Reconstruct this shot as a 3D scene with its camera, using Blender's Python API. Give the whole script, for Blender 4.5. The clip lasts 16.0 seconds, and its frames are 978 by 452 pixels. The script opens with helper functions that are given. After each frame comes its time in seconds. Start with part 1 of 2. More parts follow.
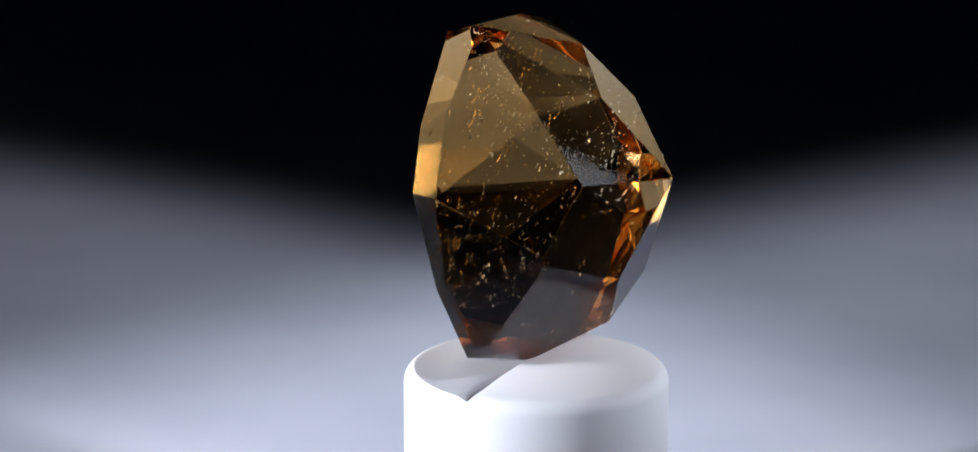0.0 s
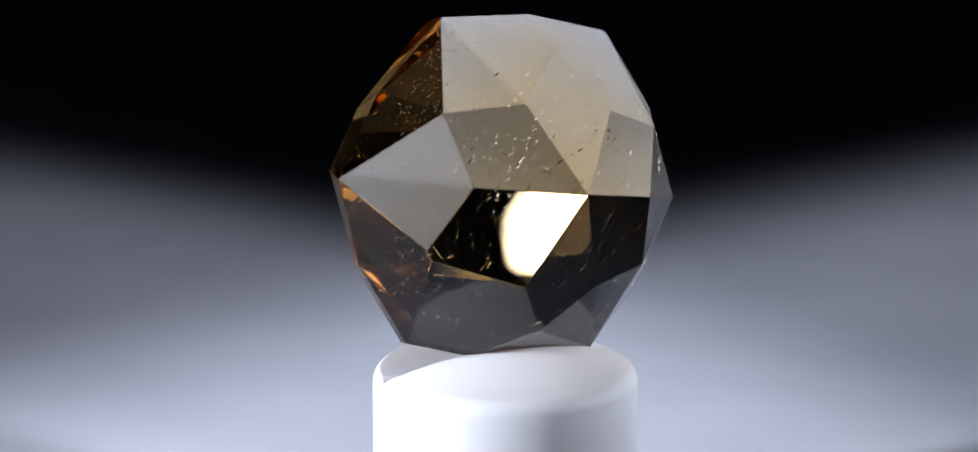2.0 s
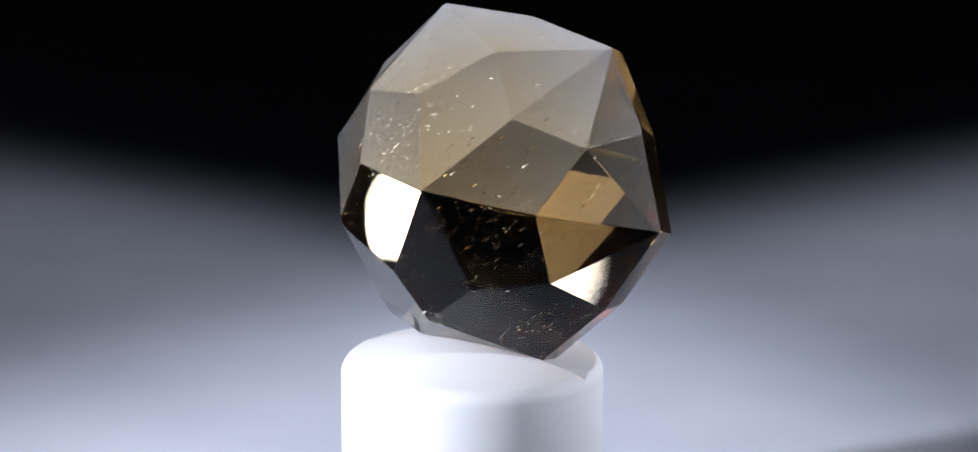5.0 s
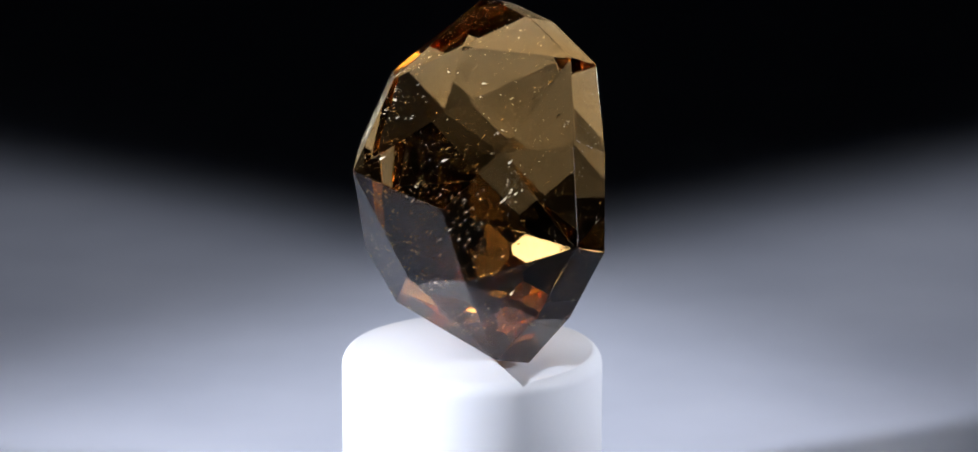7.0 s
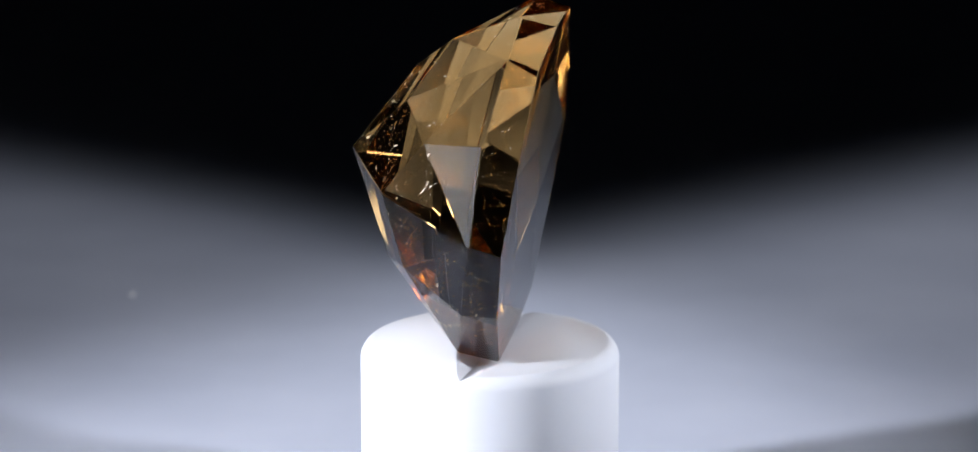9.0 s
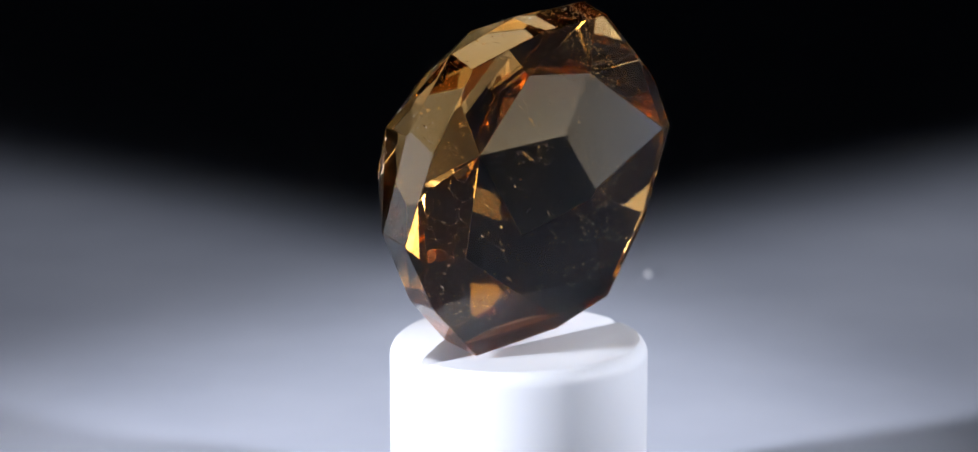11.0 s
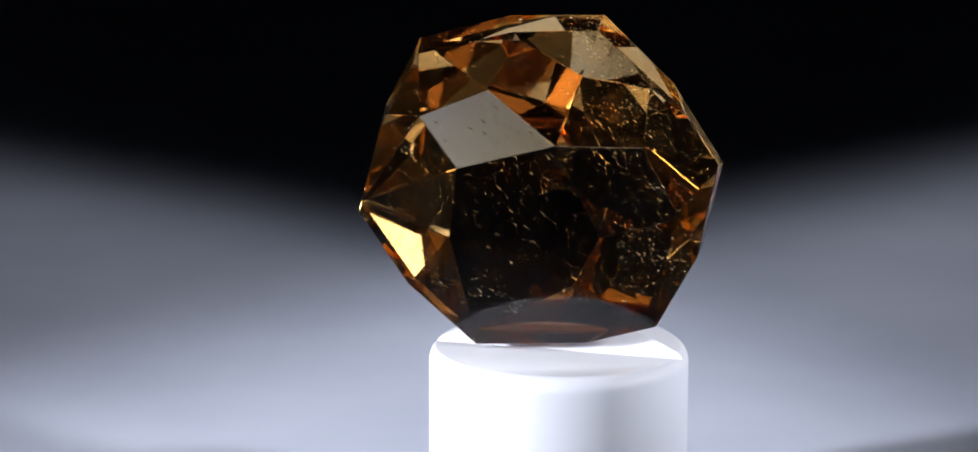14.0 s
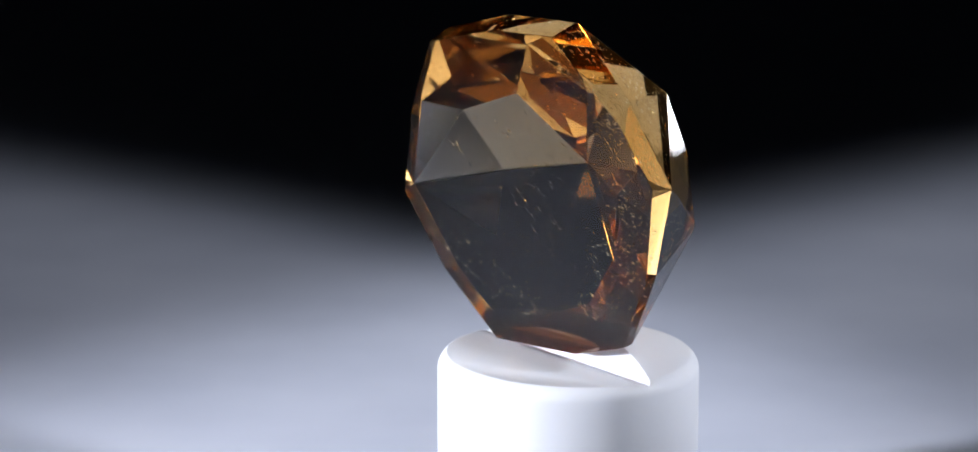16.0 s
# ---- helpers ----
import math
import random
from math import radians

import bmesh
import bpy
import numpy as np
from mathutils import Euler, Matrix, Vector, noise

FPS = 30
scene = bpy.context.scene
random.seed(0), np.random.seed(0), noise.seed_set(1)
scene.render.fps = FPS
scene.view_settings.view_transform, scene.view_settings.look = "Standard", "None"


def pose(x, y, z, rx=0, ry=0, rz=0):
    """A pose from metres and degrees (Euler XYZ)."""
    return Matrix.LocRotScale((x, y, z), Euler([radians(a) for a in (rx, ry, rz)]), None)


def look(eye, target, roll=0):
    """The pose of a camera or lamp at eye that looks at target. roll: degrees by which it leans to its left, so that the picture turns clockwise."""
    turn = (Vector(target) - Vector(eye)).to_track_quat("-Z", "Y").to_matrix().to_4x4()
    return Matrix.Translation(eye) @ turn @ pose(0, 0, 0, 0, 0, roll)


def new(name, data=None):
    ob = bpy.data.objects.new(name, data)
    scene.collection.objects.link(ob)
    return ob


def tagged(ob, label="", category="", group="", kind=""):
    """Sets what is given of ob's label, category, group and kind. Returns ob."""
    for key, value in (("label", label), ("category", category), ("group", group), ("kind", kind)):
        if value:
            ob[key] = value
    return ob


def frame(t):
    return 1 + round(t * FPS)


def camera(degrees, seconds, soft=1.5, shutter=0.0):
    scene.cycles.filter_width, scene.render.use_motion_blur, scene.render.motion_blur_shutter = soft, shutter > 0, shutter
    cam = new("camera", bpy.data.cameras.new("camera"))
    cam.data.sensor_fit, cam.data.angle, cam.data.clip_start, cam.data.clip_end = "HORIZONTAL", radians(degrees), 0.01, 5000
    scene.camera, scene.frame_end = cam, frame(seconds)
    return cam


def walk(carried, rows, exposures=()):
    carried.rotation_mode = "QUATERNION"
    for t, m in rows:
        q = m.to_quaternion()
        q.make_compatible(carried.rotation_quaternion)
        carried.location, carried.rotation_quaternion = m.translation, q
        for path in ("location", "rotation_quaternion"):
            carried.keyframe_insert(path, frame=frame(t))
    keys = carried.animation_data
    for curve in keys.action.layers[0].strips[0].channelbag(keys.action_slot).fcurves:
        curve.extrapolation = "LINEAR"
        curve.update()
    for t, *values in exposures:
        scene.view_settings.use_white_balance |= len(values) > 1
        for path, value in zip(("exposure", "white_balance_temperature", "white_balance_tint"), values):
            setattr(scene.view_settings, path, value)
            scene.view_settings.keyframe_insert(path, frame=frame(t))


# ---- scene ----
S = 2.5e-5            # metres per drawing unit of the plan
BASE = 761.0          # the turning axis's zero level above the ground, in plan units
OMEGA = -18.19        # degrees per second
DIST, PITCH = 5498.0, 14.02

cam = camera(2 * math.degrees(math.atan(784 / DIST)), 16.0, soft=1.5)
_c, _s = math.cos(radians(PITCH)), math.sin(radians(PITCH))
EYE = (-49.15 * S, (-DIST * _c - 207.5 * _s) * S, (DIST * _s - 207.5 * _c + BASE) * S)
cam.data.dof.use_dof = True
cam.data.dof.focus_distance = (DIST - 60) * S
cam.data.dof.aperture_fstop = 80.0
STILL = pose(*EYE, 90 - PITCH, 0, 0)
walk(cam, [(0.0, STILL), (16.0, STILL)], exposures=[(0.0, 0.1), (16.0, 0.1)])

scene.cycles.max_bounces = scene.cycles.transmission_bounces = 24    # light paths inside the crystal
scene.cycles.glossy_bounces, scene.cycles.transparent_max_bounces = 16, 256

# ---- world and lights ----
world = bpy.data.worlds.new("world")
world.use_nodes = True
world.node_tree.nodes["Background"].inputs[0].default_value = (0.5, 0.55, 0.7, 1)
world.node_tree.nodes["Background"].inputs[1].default_value = 0.0026
scene.world = world


def disk_lamp(name, eye, target, size, watts, colour, spread):
    data = bpy.data.lights.new(name, "AREA")
    data.shape, data.size = "DISK", size
    data.energy, data.color, data.spread = watts, colour, radians(spread)
    ob = new(name, data)
    ob.matrix_world = look(eye, target)
    return ob


WHITE = (0.95, 0.965, 1.035)


def place(az, rise, dist):
    """A place about the stone by azimuth (0 is the camera's side), height angle and distance."""
    a, e = radians(az), radians(rise)
    return (dist * math.cos(e) * math.sin(a), -dist * math.cos(e) * math.cos(a), 0.0155 + dist * math.sin(e))


def spot_lamp(name, az, rise, dist, heading, dip, cone, blend, at_stone, colour=WHITE):
    """A small bright lamp in a deep reflector; at_stone is the light that it brings to the stone."""
    data = bpy.data.lights.new(name, "SPOT")
    data.energy, data.color = at_stone * 4 * math.pi * dist ** 2, colour
    data.spot_size, data.spot_blend, data.shadow_soft_size = radians(cone), blend, 0.052 * dist
    ob = new(name, data)
    eye, h, d = Vector(place(az, rise, dist)), radians(heading), radians(dip)
    ob.matrix_world = look(eye, eye + Vector((math.cos(d) * math.cos(h), math.cos(d) * math.sin(h), -math.sin(d))))
    return ob


# the two side lamps, whose beams leave a dark wedge behind the stone
spot_lamp("lamp_left", -67.3, 10.0, 0.1474, 27.78, 10.67, 22.7, 0.62, 7.4)
spot_lamp("lamp_right", 69.0, 22.0, 0.1155, 151.13, 21.62, 24.4, 0.629, 3.4)


def glow_disk(name, az, rise, dist, size, radiance, half=14.0):
    """A glowing disk facing the stone: a lamp's pale reflector ring, a light head, a panel or an added light."""
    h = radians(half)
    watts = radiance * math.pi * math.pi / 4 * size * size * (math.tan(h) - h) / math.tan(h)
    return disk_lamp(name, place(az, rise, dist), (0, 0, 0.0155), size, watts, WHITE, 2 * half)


glow_disk("reflector_left", -67.3, 10.0, 0.162, 0.050, 4.5)
glow_disk("reflector_right", 69.0, 22.0, 0.119, 0.038, 7.0)
# smaller light heads beside the two lamps, soft panels left and right of the camera, and two low lights added unseen
# behind the stone to brighten its facets
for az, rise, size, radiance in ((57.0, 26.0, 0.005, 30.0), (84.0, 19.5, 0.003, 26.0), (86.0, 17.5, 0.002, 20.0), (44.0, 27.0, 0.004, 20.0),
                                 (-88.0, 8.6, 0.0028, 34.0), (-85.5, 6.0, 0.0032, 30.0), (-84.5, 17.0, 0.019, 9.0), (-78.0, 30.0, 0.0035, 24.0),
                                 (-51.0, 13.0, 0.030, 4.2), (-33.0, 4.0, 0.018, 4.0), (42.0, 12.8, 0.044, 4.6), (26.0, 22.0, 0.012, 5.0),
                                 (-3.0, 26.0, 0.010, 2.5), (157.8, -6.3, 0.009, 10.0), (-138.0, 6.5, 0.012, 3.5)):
    glow_disk("unseen_light", az, rise, 0.12, size, radiance, 8.0)


# ---- materials ----
def material(name):
    m = bpy.data.materials.new(name)
    m.use_nodes = True
    nt = m.node_tree
    return m, nt, nt.nodes["Principled BSDF"]


def setv(b, **kw):
    names = {"color": "Base Color", "rough": "Roughness", "metal": "Metallic", "ior": "IOR", "spec": "Specular IOR Level",
             "trans": "Transmission Weight", "sss": "Subsurface Weight", "sss_scale": "Subsurface Scale", "coat": "Coat Weight"}
    for k, v in kw.items():
        b.inputs[names[k]].default_value = (*v, 1) if isinstance(v, tuple) else v


def noise_into(nt, scale, detail, lo, hi, socket, coords="Object", a=None, b=None):
    """Noise mapped to lo..hi (or from colour a to colour b) into a socket."""
    tc, nz = nt.nodes.new("ShaderNodeTexCoord"), nt.nodes.new("ShaderNodeTexNoise")
    nz.inputs["Scale"].default_value, nz.inputs["Detail"].default_value = scale, detail
    nt.links.new(tc.outputs[coords], nz.inputs["Vector"])
    if a:
        ramp = nt.nodes.new("ShaderNodeValToRGB")
        ramp.color_ramp.elements[0].color, ramp.color_ramp.elements[1].color = (*a, 1), (*b, 1)
        ramp.color_ramp.elements[0].position, ramp.color_ramp.elements[1].position = lo, hi
        nt.links.new(nz.outputs[0], ramp.inputs[0])
        nt.links.new(ramp.outputs[0], socket)
    else:
        mr = nt.nodes.new("ShaderNodeMapRange")
        mr.inputs["To Min"].default_value, mr.inputs["To Max"].default_value = lo, hi
        nt.links.new(nz.outputs[0], mr.inputs[0])
        nt.links.new(mr.outputs[0], socket)
    return nz


def bump(nt, b, scale, strength, distance):
    tc, nz, bp = (nt.nodes.new("ShaderNode" + k) for k in ("TexCoord", "TexNoise", "Bump"))
    nz.inputs["Scale"].default_value, nz.inputs["Detail"].default_value = scale, 4
    bp.inputs["Strength"].default_value, bp.inputs["Distance"].default_value = strength, distance
    nt.links.new(tc.outputs["Object"], nz.inputs["Vector"])
    nt.links.new(nz.outputs[0], bp.inputs["Height"])
    nt.links.new(bp.outputs[0], b.inputs["Normal"])


GEM, nt, b = material("smoky_amber_crystal")
setv(b, color=(1.0, 1.0, 1.0), rough=0.0, ior=1.56, trans=1.0)

# added sheets that stand in for the crystal's absorption of light
TINT_SHEET, nt, b = material("brown_tint_sheet")
nt.nodes.remove(b)
clear = nt.nodes.new("ShaderNodeBsdfTransparent")
clear.inputs[0].default_value = (0.9978, 0.986, 0.962, 1)
nt.links.new(clear.outputs[0], nt.nodes["Material Output"].inputs[0])

TIP, nt, b = material("reddish_tip_zone")
nt.nodes.remove(b)
clear = nt.nodes.new("ShaderNodeBsdfTransparent")
clear.inputs[0].default_value = (0.60, 0.44, 0.30, 1)
nt.links.new(clear.outputs[0], nt.nodes["Material Output"].inputs[0])

FLAKE, nt, b = material("inclusion_flake")
setv(b, color=(0.95, 0.85, 0.65), rough=0.12, metal=1.0)

NEEDLE, nt, b = material("pale_needle")
setv(b, color=(0.98, 0.91, 0.72), rough=0.3, metal=0.6)

FLECK, nt, b = material("pale_fleck")
setv(b, color=(0.9, 0.81, 0.62), rough=0.3)

PLASTIC, nt, b = material("white_plastic")
setv(b, color=(0.72, 0.75, 0.82), rough=0.45, ior=1.5, sss=0.35, sss_scale=0.0010)
b.inputs["Subsurface Radius"].default_value = (1.0, 0.95, 0.9)
noise_into(nt, 600, 4, 0.35, 0.6, b.inputs["Roughness"])
bump(nt, b, 3000, 0.15, 0.00002)

GROUND, nt, b = material("pale_grey_board")
setv(b, rough=0.7, spec=0.15)
noise_into(nt, 60, 6, 0.3, 0.7, b.inputs["Base Color"], a=(0.46, 0.50, 0.61), b=(0.575, 0.615, 0.73))
bump(nt, b, 1500, 0.1, 0.00003)
# faint smears on the board
noise_into(nt, 22, 5, 0.5, 0.85, b.inputs["Roughness"])

CLOTH, nt, b = material("black_cloth")
setv(b, color=(0.008, 0.008, 0.009), rough=0.9, spec=0.1)

DUST, nt, b = material("grey_dust")
setv(b, color=(0.85, 0.86, 0.88), rough=0.5)


# ---- building helpers ----
def mesh_of(name, bm, mat):
    me = bpy.data.meshes.new(name)
    bm.to_mesh(me)
    bm.free()
    me.materials.append(mat)
    return me


def part(name, bm, mat, parent, label=""):
    ob = new(name, mesh_of(name, bm, mat))
    ob.parent = parent
    return tagged(ob, label)


# ---- the setting ----
def build_setting():
    bm = bmesh.new()
    bmesh.ops.create_grid(bm, x_segments=8, y_segments=8, size=0.4)
    tagged(new("ground", mesh_of("ground", bm, GROUND)), "smooth pale grey table board lit by two side lamps", "table surface", kind="structure")
    bm = bmesh.new()
    bmesh.ops.create_cube(bm, size=1.0, matrix=Matrix.Translation((0, 0.405, 0.15)) @ Matrix.Diagonal((0.8, 0.01, 0.3, 1)))
    tagged(new("backdrop", mesh_of("backdrop", bm, CLOTH)), "plain black cloth backdrop behind the table", "backdrop", kind="structure")


build_setting()

# ---- the gemstone ----
# the stone's own axes in the plan: across, up, and out of the flat table face
AXIS_N = Vector((-0.0887, 0.9860, -0.1410)).normalized()
AXIS_U = Vector((1, 0.09, 0)).normalized()
AXIS_W = AXIS_U.cross(AXIS_N).normalized()
HEART = Vector((-20, -150, -140))
# facets by tier: azimuth, slope from the back axis (degrees), depth from the heart
KITES = [(72.3, 34.1, 126.4), (27.8, 33.8, 121.9), (-43.0, 32.4, 109.8), (-86.0, 29.8, 109.0), (-158.0, 31.6, 111.9),
         (142.7, 31.4, 123.4)]
STARS = [(100.4, 50.6, 168.9), (55.1, 48.3, 157.0), (46.6, 48.4, 156.2), (0.6, 50.2, 156.7), (-18.6, 50.0, 151.4),
         (-59.2, 46.8, 136.7), (-70.5, 47.1, 138.1), (-129.2, 54.3, 149.9), (-130.8, 54.3, 149.8), (170.8, 51.8, 157.0),
         (168.5, 51.8, 157.5), (115.6, 50.1, 168.5)]
EDGES = [(88.0, 62.1, 206.6), (72.9, 62.4, 207.3), (29.8, 61.3, 199.4), (13.1, 61.7, 196.1), (-30.6, 59.1, 175.7),
         (-44.5, 58.4, 172.4), (-93.7, 67.1, 189.5), (-122.3, 57.7, 164.0), (-151.7, 68.7, 197.8), (-164.2, 68.8, 202.6),
         (148.9, 66.5, 209.7), (135.9, 66.7, 214.9)]
BEZELS = [(86.7, 98.8, 307.0), (75.0, 102.8, 312.8), (27.4, 99.7, 303.0), (15.4, 95.9, 292.2), (-32.3, 89.0, 267.4),
          (-46.9, 91.1, 268.8), (-93.7, 84.5, 237.2), (-106.9, 90.4, 261.9), (-151.6, 90.4, 270.0), (-168.0, 99.2, 293.4),
          (148.9, 86.3, 275.3), (133.4, 96.1, 298.2)]
TABLE = 167.2
TABLE_N = Vector((-0.0893, 0.9847, -0.1496)).normalized()


def cut(bm, normal, depth):
    """Grind one flat facet: all beyond the plane goes, and the cut is closed."""
    res = bmesh.ops.bisect_plane(bm, geom=bm.verts[:] + bm.edges[:] + bm.faces[:], dist=1e-4,
                                 plane_co=normal * depth, plane_no=normal, clear_outer=True)
    edges = [e for e in res["geom_cut"] if isinstance(e, bmesh.types.BMEdge)]
    if edges:
        bmesh.ops.contextual_create(bm, geom=edges)


def facet_normal(az, slope):
    a, s = radians(az), radians(slope)
    return (AXIS_U * math.cos(a) + AXIS_W * math.sin(a)) * math.sin(s) - AXIS_N * math.cos(s)


def stone_mesh(inset=0.0, below=None, worn=0.0):
    bm = bmesh.new()
    bmesh.ops.create_cube(bm, size=1200)
    for az, slope, depth in KITES + STARS + EDGES + BEZELS:
        cut(bm, facet_normal(az, slope), depth - inset)
    cut(bm, TABLE_N, TABLE - inset)
    if below is not None:
        cut(bm, Vector((0.1, 0.12, 1)).normalized(), below)
    bmesh.ops.remove_doubles(bm, verts=bm.verts, dist=1.5)
    bmesh.ops.recalc_face_normals(bm, faces=bm.faces)
    if worn:
        bmesh.ops.bevel(bm, geom=bm.edges[:], offset=worn, segments=1, affect="EDGES", clamp_overlap=True)
    for v in bm.verts:
        v.co = (v.co + HEART + Vector((0, 0, BASE))) * S
    return bm


def sheet_mesh(step):
    """Thin tint sheets added across the crystal three ways, so that its colour deepens with depth."""
    planes = [(facet_normal(az, sl), d - 4) for az, sl, d in KITES + STARS + EDGES + BEZELS] + [(TABLE_N, TABLE - 4)]
    bm = bmesh.new()
    for axis, side, rest in ((AXIS_U, AXIS_W, AXIS_N), (AXIS_W, AXIS_U, AXIS_N), (AXIS_N, AXIS_U, AXIS_W)):
        for k in range(-int(310 / step), int(310 / step) + 1):
            ring = [axis * (k + 0.5) * step + side * a + rest * c for a, c in ((-600, -600), (600, -600), (600, 600), (-600, 600))]
            for nm, d in planes:
                clipped = []
                for p, q in zip(ring, ring[1:] + ring[:1]):
                    hp, hq = p.dot(nm) - d, q.dot(nm) - d
                    if hp <= 0:
                        clipped.append(p)
                    if hp * hq < 0:
                        clipped.append(p.lerp(q, hp / (hp - hq)))
                ring = clipped
                if len(ring) < 3:
                    break
            if len(ring) > 2:
                bm.faces.new([bm.verts.new((p + HEART + Vector((0, 0, BASE))) * S) for p in ring])
    return bm


def build_gemstone():
    gem = tagged(new("gemstone"), "faceted smoky amber gemstone standing on edge in a notched white pedestal", "gemstone")
    stone = part("stone", stone_mesh(worn=0.9), GEM, gem, "translucent brown faceted crystal with a flat table")
    sheets = part("tint_sheets", sheet_mesh(16), TINT_SHEET, gem, "added thin brown tint sheets that give the crystal its depth of colour")
    sheets["kind"] = "stuff"
    sheets.visible_shadow = False    # the stone itself casts the shadow
    part("tip_zone", stone_mesh(5.0, -212), TIP, gem, "deeper reddish brown zone at the standing tip")
    part("inclusions", inclusion_mesh(7, 700, 260, False), FLAKE, gem, "tiny shiny mineral flakes inside the stone")["kind"] = "stuff"
    part("needle_cloud", needle_mesh(11), NEEDLE, gem, "pale hair-fine needles clouding the rim of the stone")["kind"] = "stuff"
    part("surface_flecks", inclusion_mesh(8, 260, 130, True), FLECK, gem, "tiny pale flecks breaking through the facets")["kind"] = "stuff"
    return gem


def lint_mesh():
    """A hair of lint caught on the upper edge of the stone."""
    bm = bmesh.new()
    root = AXIS_W * 262 + AXIS_U * 22 + AXIS_N * 100
    rings = []
    for k in range(9):
        f = k / 8
        p = root + Vector((3 + 9 * f, -6 * f, 14 + 15 * f - 9 * f * f)) + Vector((2.5 * math.sin(5 * f), 0, 1.5 * math.sin(7 * f)))
        rings.append([bm.verts.new((p + Vector((math.cos(a), 0.4, math.sin(a))) * 0.5 + HEART + Vector((0, 0, BASE))) * S)
                      for a in (0.0, 2.1, 4.2)])
    for lo, hi in zip(rings, rings[1:]):
        for i in range(3):
            bm.faces.new((lo[i], lo[(i + 1) % 3], hi[(i + 1) % 3], hi[i]))
    return bm


def needle_mesh(seed):
    """Curving swarms of hair-fine needles and dust, thickest near the rim of the stone."""
    rng = random.Random(seed)
    planes = [(facet_normal(az, sl), d) for az, sl, d in KITES + STARS + EDGES + BEZELS] + [(TABLE_N, TABLE)]
    verts, faces = [], []

    def needle(p, along, length, thick):
        if any(p.dot(nm) > d - 8 for nm, d in planes):
            return
        side = along.orthogonal().normalized()
        up = along.cross(side)
        turn = rng.uniform(0, 6.3)
        a, c = side * math.cos(turn) + up * math.sin(turn), side * -math.sin(turn) + up * math.cos(turn)
        n = len(verts)
        for v in (along * length, a * thick - along * length * 0.6, (-a + c) * thick * 0.7 - along * length * 0.4, (-a - c) * thick * 0.7):
            verts.append((p + v + HEART + Vector((0, 0, BASE))) * S)
        faces.extend(((n, n + 1, n + 2), (n, n + 2, n + 3), (n, n + 3, n + 1), (n + 1, n + 3, n + 2)))

    def rim_point():
        a, r = rng.uniform(0, 2 * math.pi), max(228, rng.gauss(262, 25))
        return AXIS_U * r * math.cos(a) + AXIS_W * r * math.sin(a) + AXIS_N * rng.gauss(45, 50)

    for _ in range(240):
        p = rim_point()
        along = (Vector((0.8, 0.15, 0.5)) + Vector([rng.gauss(0, 0.22) for _ in range(3)])).normalized()
        bend = Vector([rng.gauss(0, 0.03) for _ in range(3)])
        for _ in range(rng.randint(5, 16)):
            p = p + along * rng.uniform(4, 16) + Vector([rng.gauss(0, 9) for _ in range(3)])
            along = (along + bend).normalized()
            needle(p, along, abs(rng.gauss(1.4, 2.4)) + 0.6, rng.uniform(0.4, 0.95))
    for _ in range(2000):
        along = Vector([rng.gauss(0, 1) for _ in range(3)]).normalized()
        needle(rim_point(), along, rng.uniform(0.3, 1.4), rng.uniform(0.2, 0.5))
    me = bpy.data.meshes.new("needle_cloud")
    me.from_pydata(verts, [], faces)
    bm = bmesh.new()
    bm.from_mesh(me)
    return bm


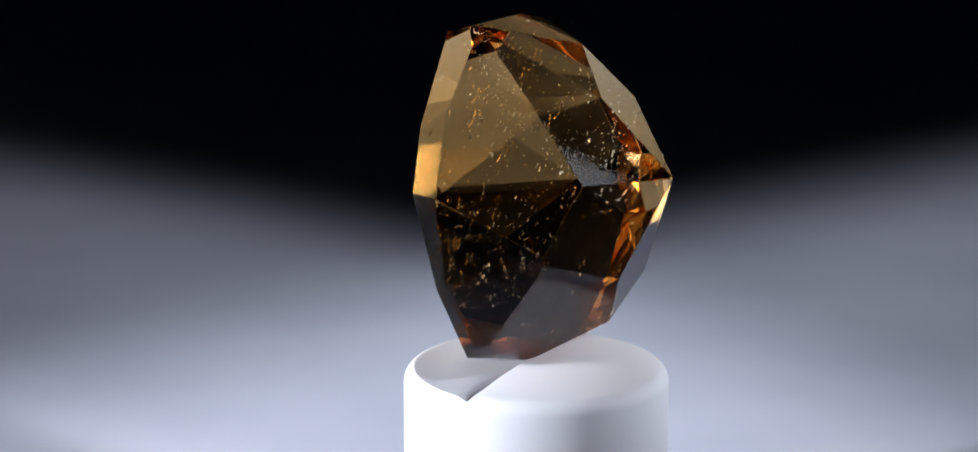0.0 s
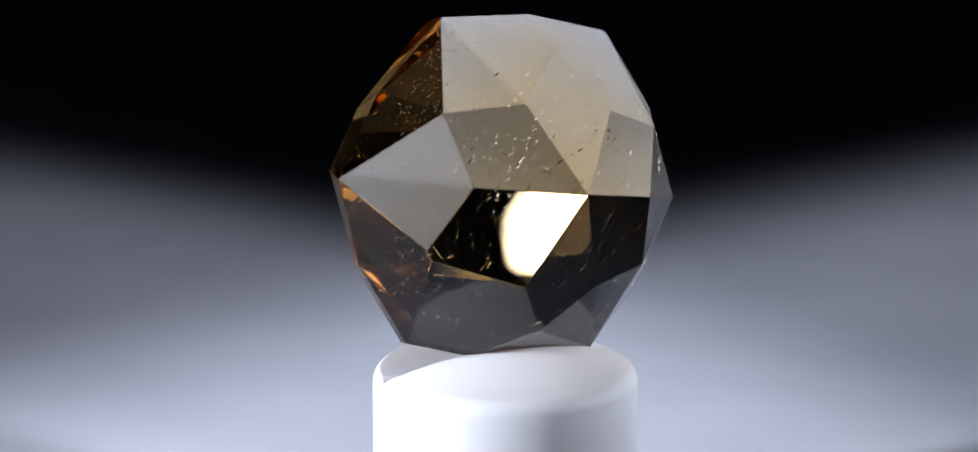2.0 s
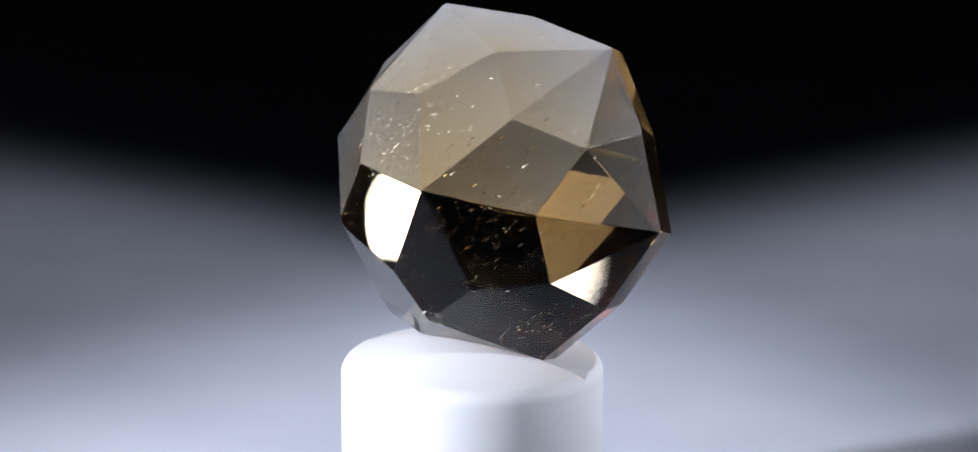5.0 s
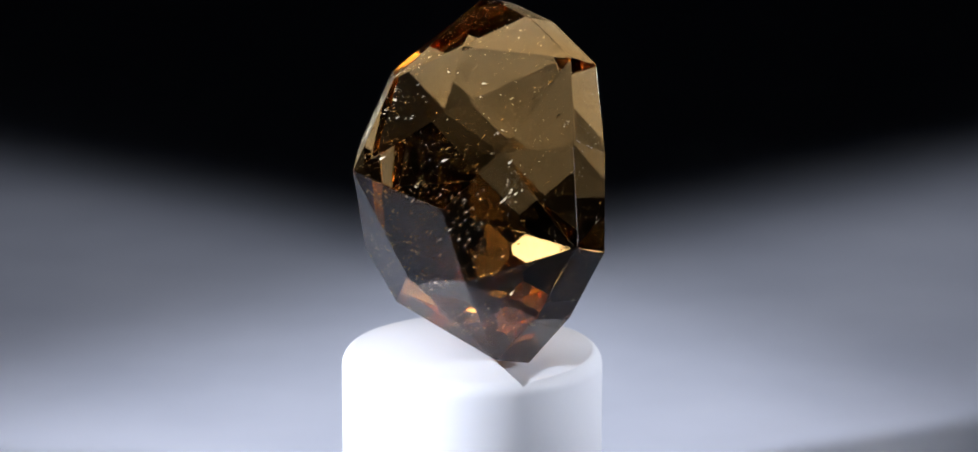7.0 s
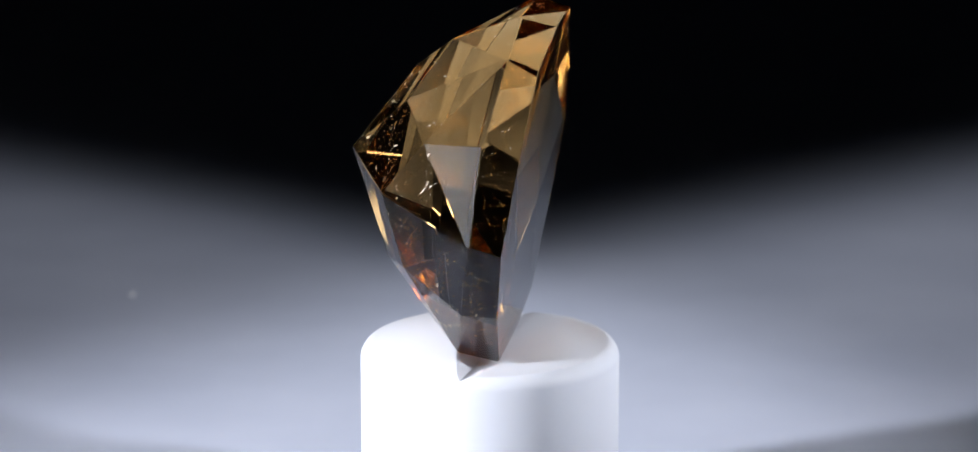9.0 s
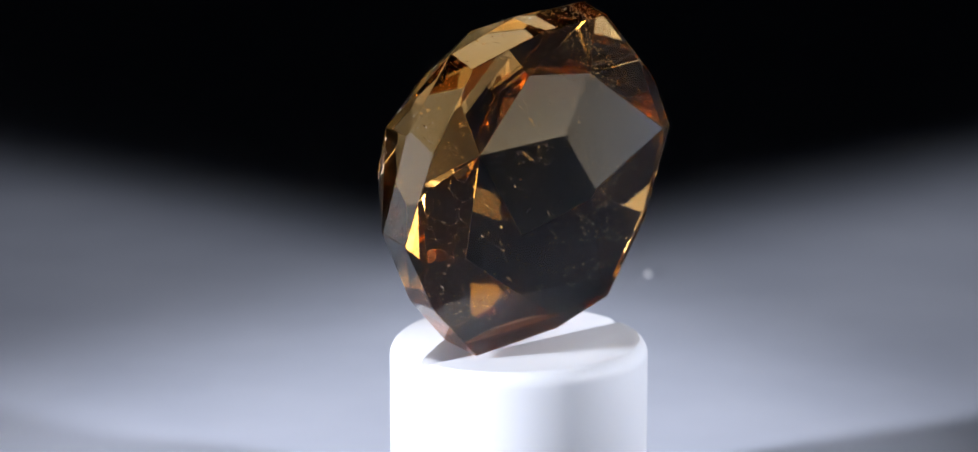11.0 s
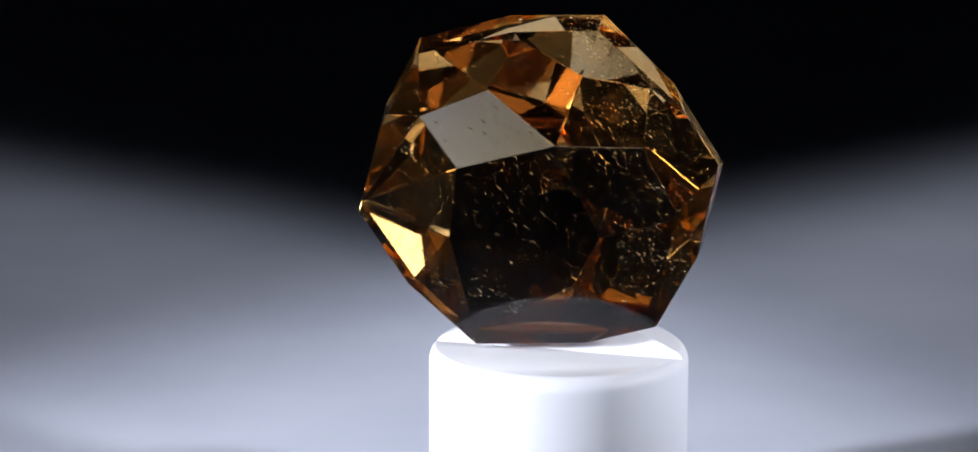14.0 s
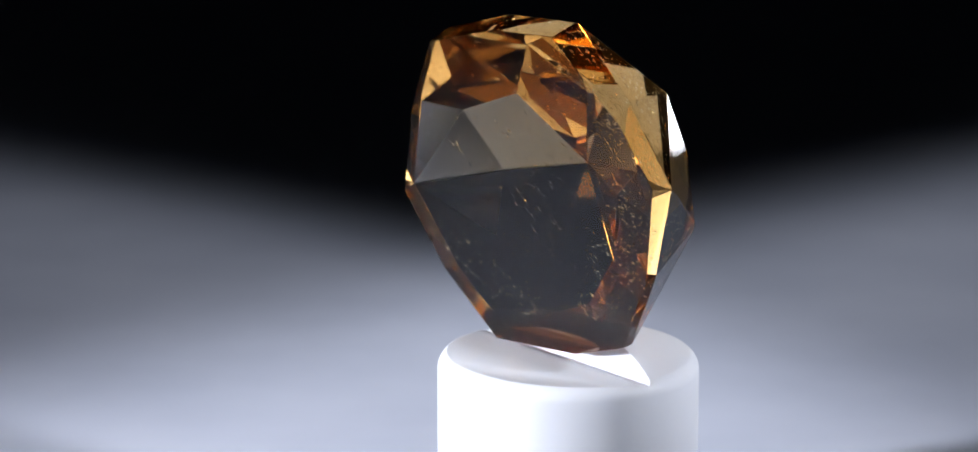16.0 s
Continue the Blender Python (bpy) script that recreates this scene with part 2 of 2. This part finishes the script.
def inclusion_mesh(seed, count, trails, at_skin):
    """Small flakes strewn in drifting trails, inside the stone or breaking through its facets."""
    rng = random.Random(seed)
    planes = [(facet_normal(az, sl), d) for az, sl, d in KITES + STARS + EDGES + BEZELS] + [(TABLE_N, TABLE)]
    bm = bmesh.new()
    trail = Vector((0.8, 0.2, 0.55)).normalized()

    def flake(p, size, stretch):
        nm, d = max(planes, key=lambda pl: p.dot(pl[0]) / pl[1])
        if at_skin:
            if rng.random() > (0.12 if nm == TABLE_N else 0.3 if nm.dot(AXIS_N) < -0.7 else 1.0):
                return
            p = p * (d / p.dot(nm))
            flat = trail - nm * trail.dot(nm)
            q = nm.to_track_quat("Z", "Y").to_matrix() @ Matrix.Rotation(rng.uniform(0, 6.3), 3, "Z")
        elif p.dot(nm) > d - 9:
            return
        else:
            flat, q = trail, Euler([rng.uniform(0, 6.3) for _ in range(3)]).to_matrix()
        vs = [bm.verts.new((p + q @ Vector(c) * size + flat * stretch * c[0] * size + HEART + Vector((0, 0, BASE))) * S)
              for c in ((1, 0, -0.05), (-0.4, 0.8, -0.05), (-0.6, -0.7, -0.05), (0, 0, 0.35))]
        for f in ((0, 1, 3), (1, 2, 3), (2, 0, 3), (0, 2, 1)):
            bm.faces.new([vs[i] for i in f])

    for _ in range(trails):
        start = Vector((rng.gauss(20, 150), rng.gauss(0, 80), rng.gauss(-30, 120)))
        if at_skin and rng.random() < 0.7:
            start = facet_normal(rng.gauss(138, 22), rng.gauss(60, 12)) * 190
        for k in range(rng.randint(3, 12)):
            p = start + trail * k * rng.uniform(5, 14) + Vector([rng.gauss(0, 5) for _ in range(3)])
            flake(p, rng.choice((0.6, 0.8, 1.1, 1.9)) * rng.uniform(0.7, 1.3), rng.uniform(0, 3.5))
    for _ in range(count):
        flake(Vector((rng.uniform(-280, 280), rng.uniform(-120, 180), rng.uniform(-270, 270))), 0.4 + abs(rng.gauss(0.3, 0.5)), rng.uniform(0, 0.8))
    return bm


# ---- the pedestal ----
PED_R, PED_TOP = 213.5, -421.0
PED_X, PED_Y = 80.4 * math.cos(radians(-129.3)), 80.4 * math.sin(radians(-129.3))


def build_pedestal():
    top, r, f, dome = PED_TOP + BASE, PED_R, 30.0, 37.0
    profile = [(0, 0), (r + 1, 0), (r, 6)]
    profile += [(r - f + f * math.cos(radians(a)), top - f + f * math.sin(radians(a))) for a in range(0, 61, 6)]
    profile += [(rad, top - 5 + (dome + 5) * (1 - (rad / 199) ** 2)) for rad in range(190, 0, -10)]
    profile += [(0, top + dome)]
    bm = bmesh.new()
    n = 128
    rings = []
    for rad, z in profile:
        if rad == 0:
            rings.append([bm.verts.new((PED_X * S, PED_Y * S, z * S))])
        else:
            rings.append([bm.verts.new(((PED_X + rad * math.cos(2 * math.pi * i / n)) * S, (PED_Y + rad * math.sin(2 * math.pi * i / n)) * S, z * S)) for i in range(n)])
    for lo, hi in zip(rings, rings[1:]):
        for i in range(n):
            j = (i + 1) % n
            vs = ([lo[0]] if len(lo) == 1 else [lo[i], lo[j]]) + ([hi[0]] if len(hi) == 1 else [hi[j], hi[i]])
            bm.faces.new(vs)
    bmesh.ops.recalc_face_normals(bm, faces=bm.faces)
    ped = new("pedestal", mesh_of("pedestal", bm, PLASTIC))
    # the notch in which the stone stands
    bm = bmesh.new()
    section = [(-98, PED_TOP + 90), (-98, PED_TOP + 37), (-58, PED_TOP - 14), (-38, PED_TOP - 8), (190, PED_TOP - 1), (190, PED_TOP + 90)]
    ends = [[bm.verts.new(Vector((x, y, z + BASE)) * S) for y, z in section] for x in (-500, 500)]
    bm.faces.new(ends[0]), bm.faces.new(ends[1])
    for i in range(6):
        j = (i + 1) % 6
        bm.faces.new((ends[0][i], ends[0][j], ends[1][j], ends[1][i]))
    bmesh.ops.recalc_face_normals(bm, faces=bm.faces)
    cutter = new("cutter", mesh_of("cutter", bm, PLASTIC))
    mod = ped.modifiers.new("notch", "BOOLEAN")
    mod.operation, mod.object, mod.solver = "DIFFERENCE", cutter, "EXACT"
    bev = ped.modifiers.new("soft_edges", "BEVEL")
    bev.width, bev.segments, bev.limit_method, bev.angle_limit = 5.0 * S, 3, "ANGLE", radians(18)
    deps = bpy.context.evaluated_depsgraph_get()
    done = bpy.data.meshes.new_from_object(ped.evaluated_get(deps))
    ped.modifiers.clear()
    ped.data = done
    bpy.data.objects.remove(cutter)
    for p in done.polygons:
        p.use_smooth = True
    done.set_sharp_from_angle(angle=radians(30))
    return tagged(ped, "white translucent plastic cylinder with a notched top under the gemstone", "pedestal")


DUST_AZ = radians(89.55 - OMEGA * (10.5 - 3.25))


def build_dust():
    bm = bmesh.new()
    bmesh.ops.create_icosphere(bm, subdivisions=1, radius=6.5 * S)
    for v in bm.verts:
        v.co.x *= 1.0 + 0.8 * noise.noise(v.co * 9000)
        v.co.z = v.co.z * 0.8 + 4.8 * S
    bmesh.ops.translate(bm, verts=bm.verts, vec=(math.cos(DUST_AZ) * 1771 * S, math.sin(DUST_AZ) * 1771 * S, 0))
    return tagged(new("dust_speck", mesh_of("dust_speck", bm, DUST)), "tiny pale dust speck lying on the table surface", "dust")


gemstone = build_gemstone()
lint = tagged(new("lint_fibre", mesh_of("lint_fibre", lint_mesh(), DUST)), "tiny pale lint hair clinging to the stone's upper edge", "lint")
dust = build_dust()
pedestal = build_pedestal()


def turned(t):
    return pose(0, 0, 0, 0, 0, OMEGA * (t - 3.25))


def motions():
    rows = [(k / 4, turned(k / 4)) for k in range(65)]
    for thing in (gemstone, lint, pedestal, dust):
        walk(thing, rows)


motions()
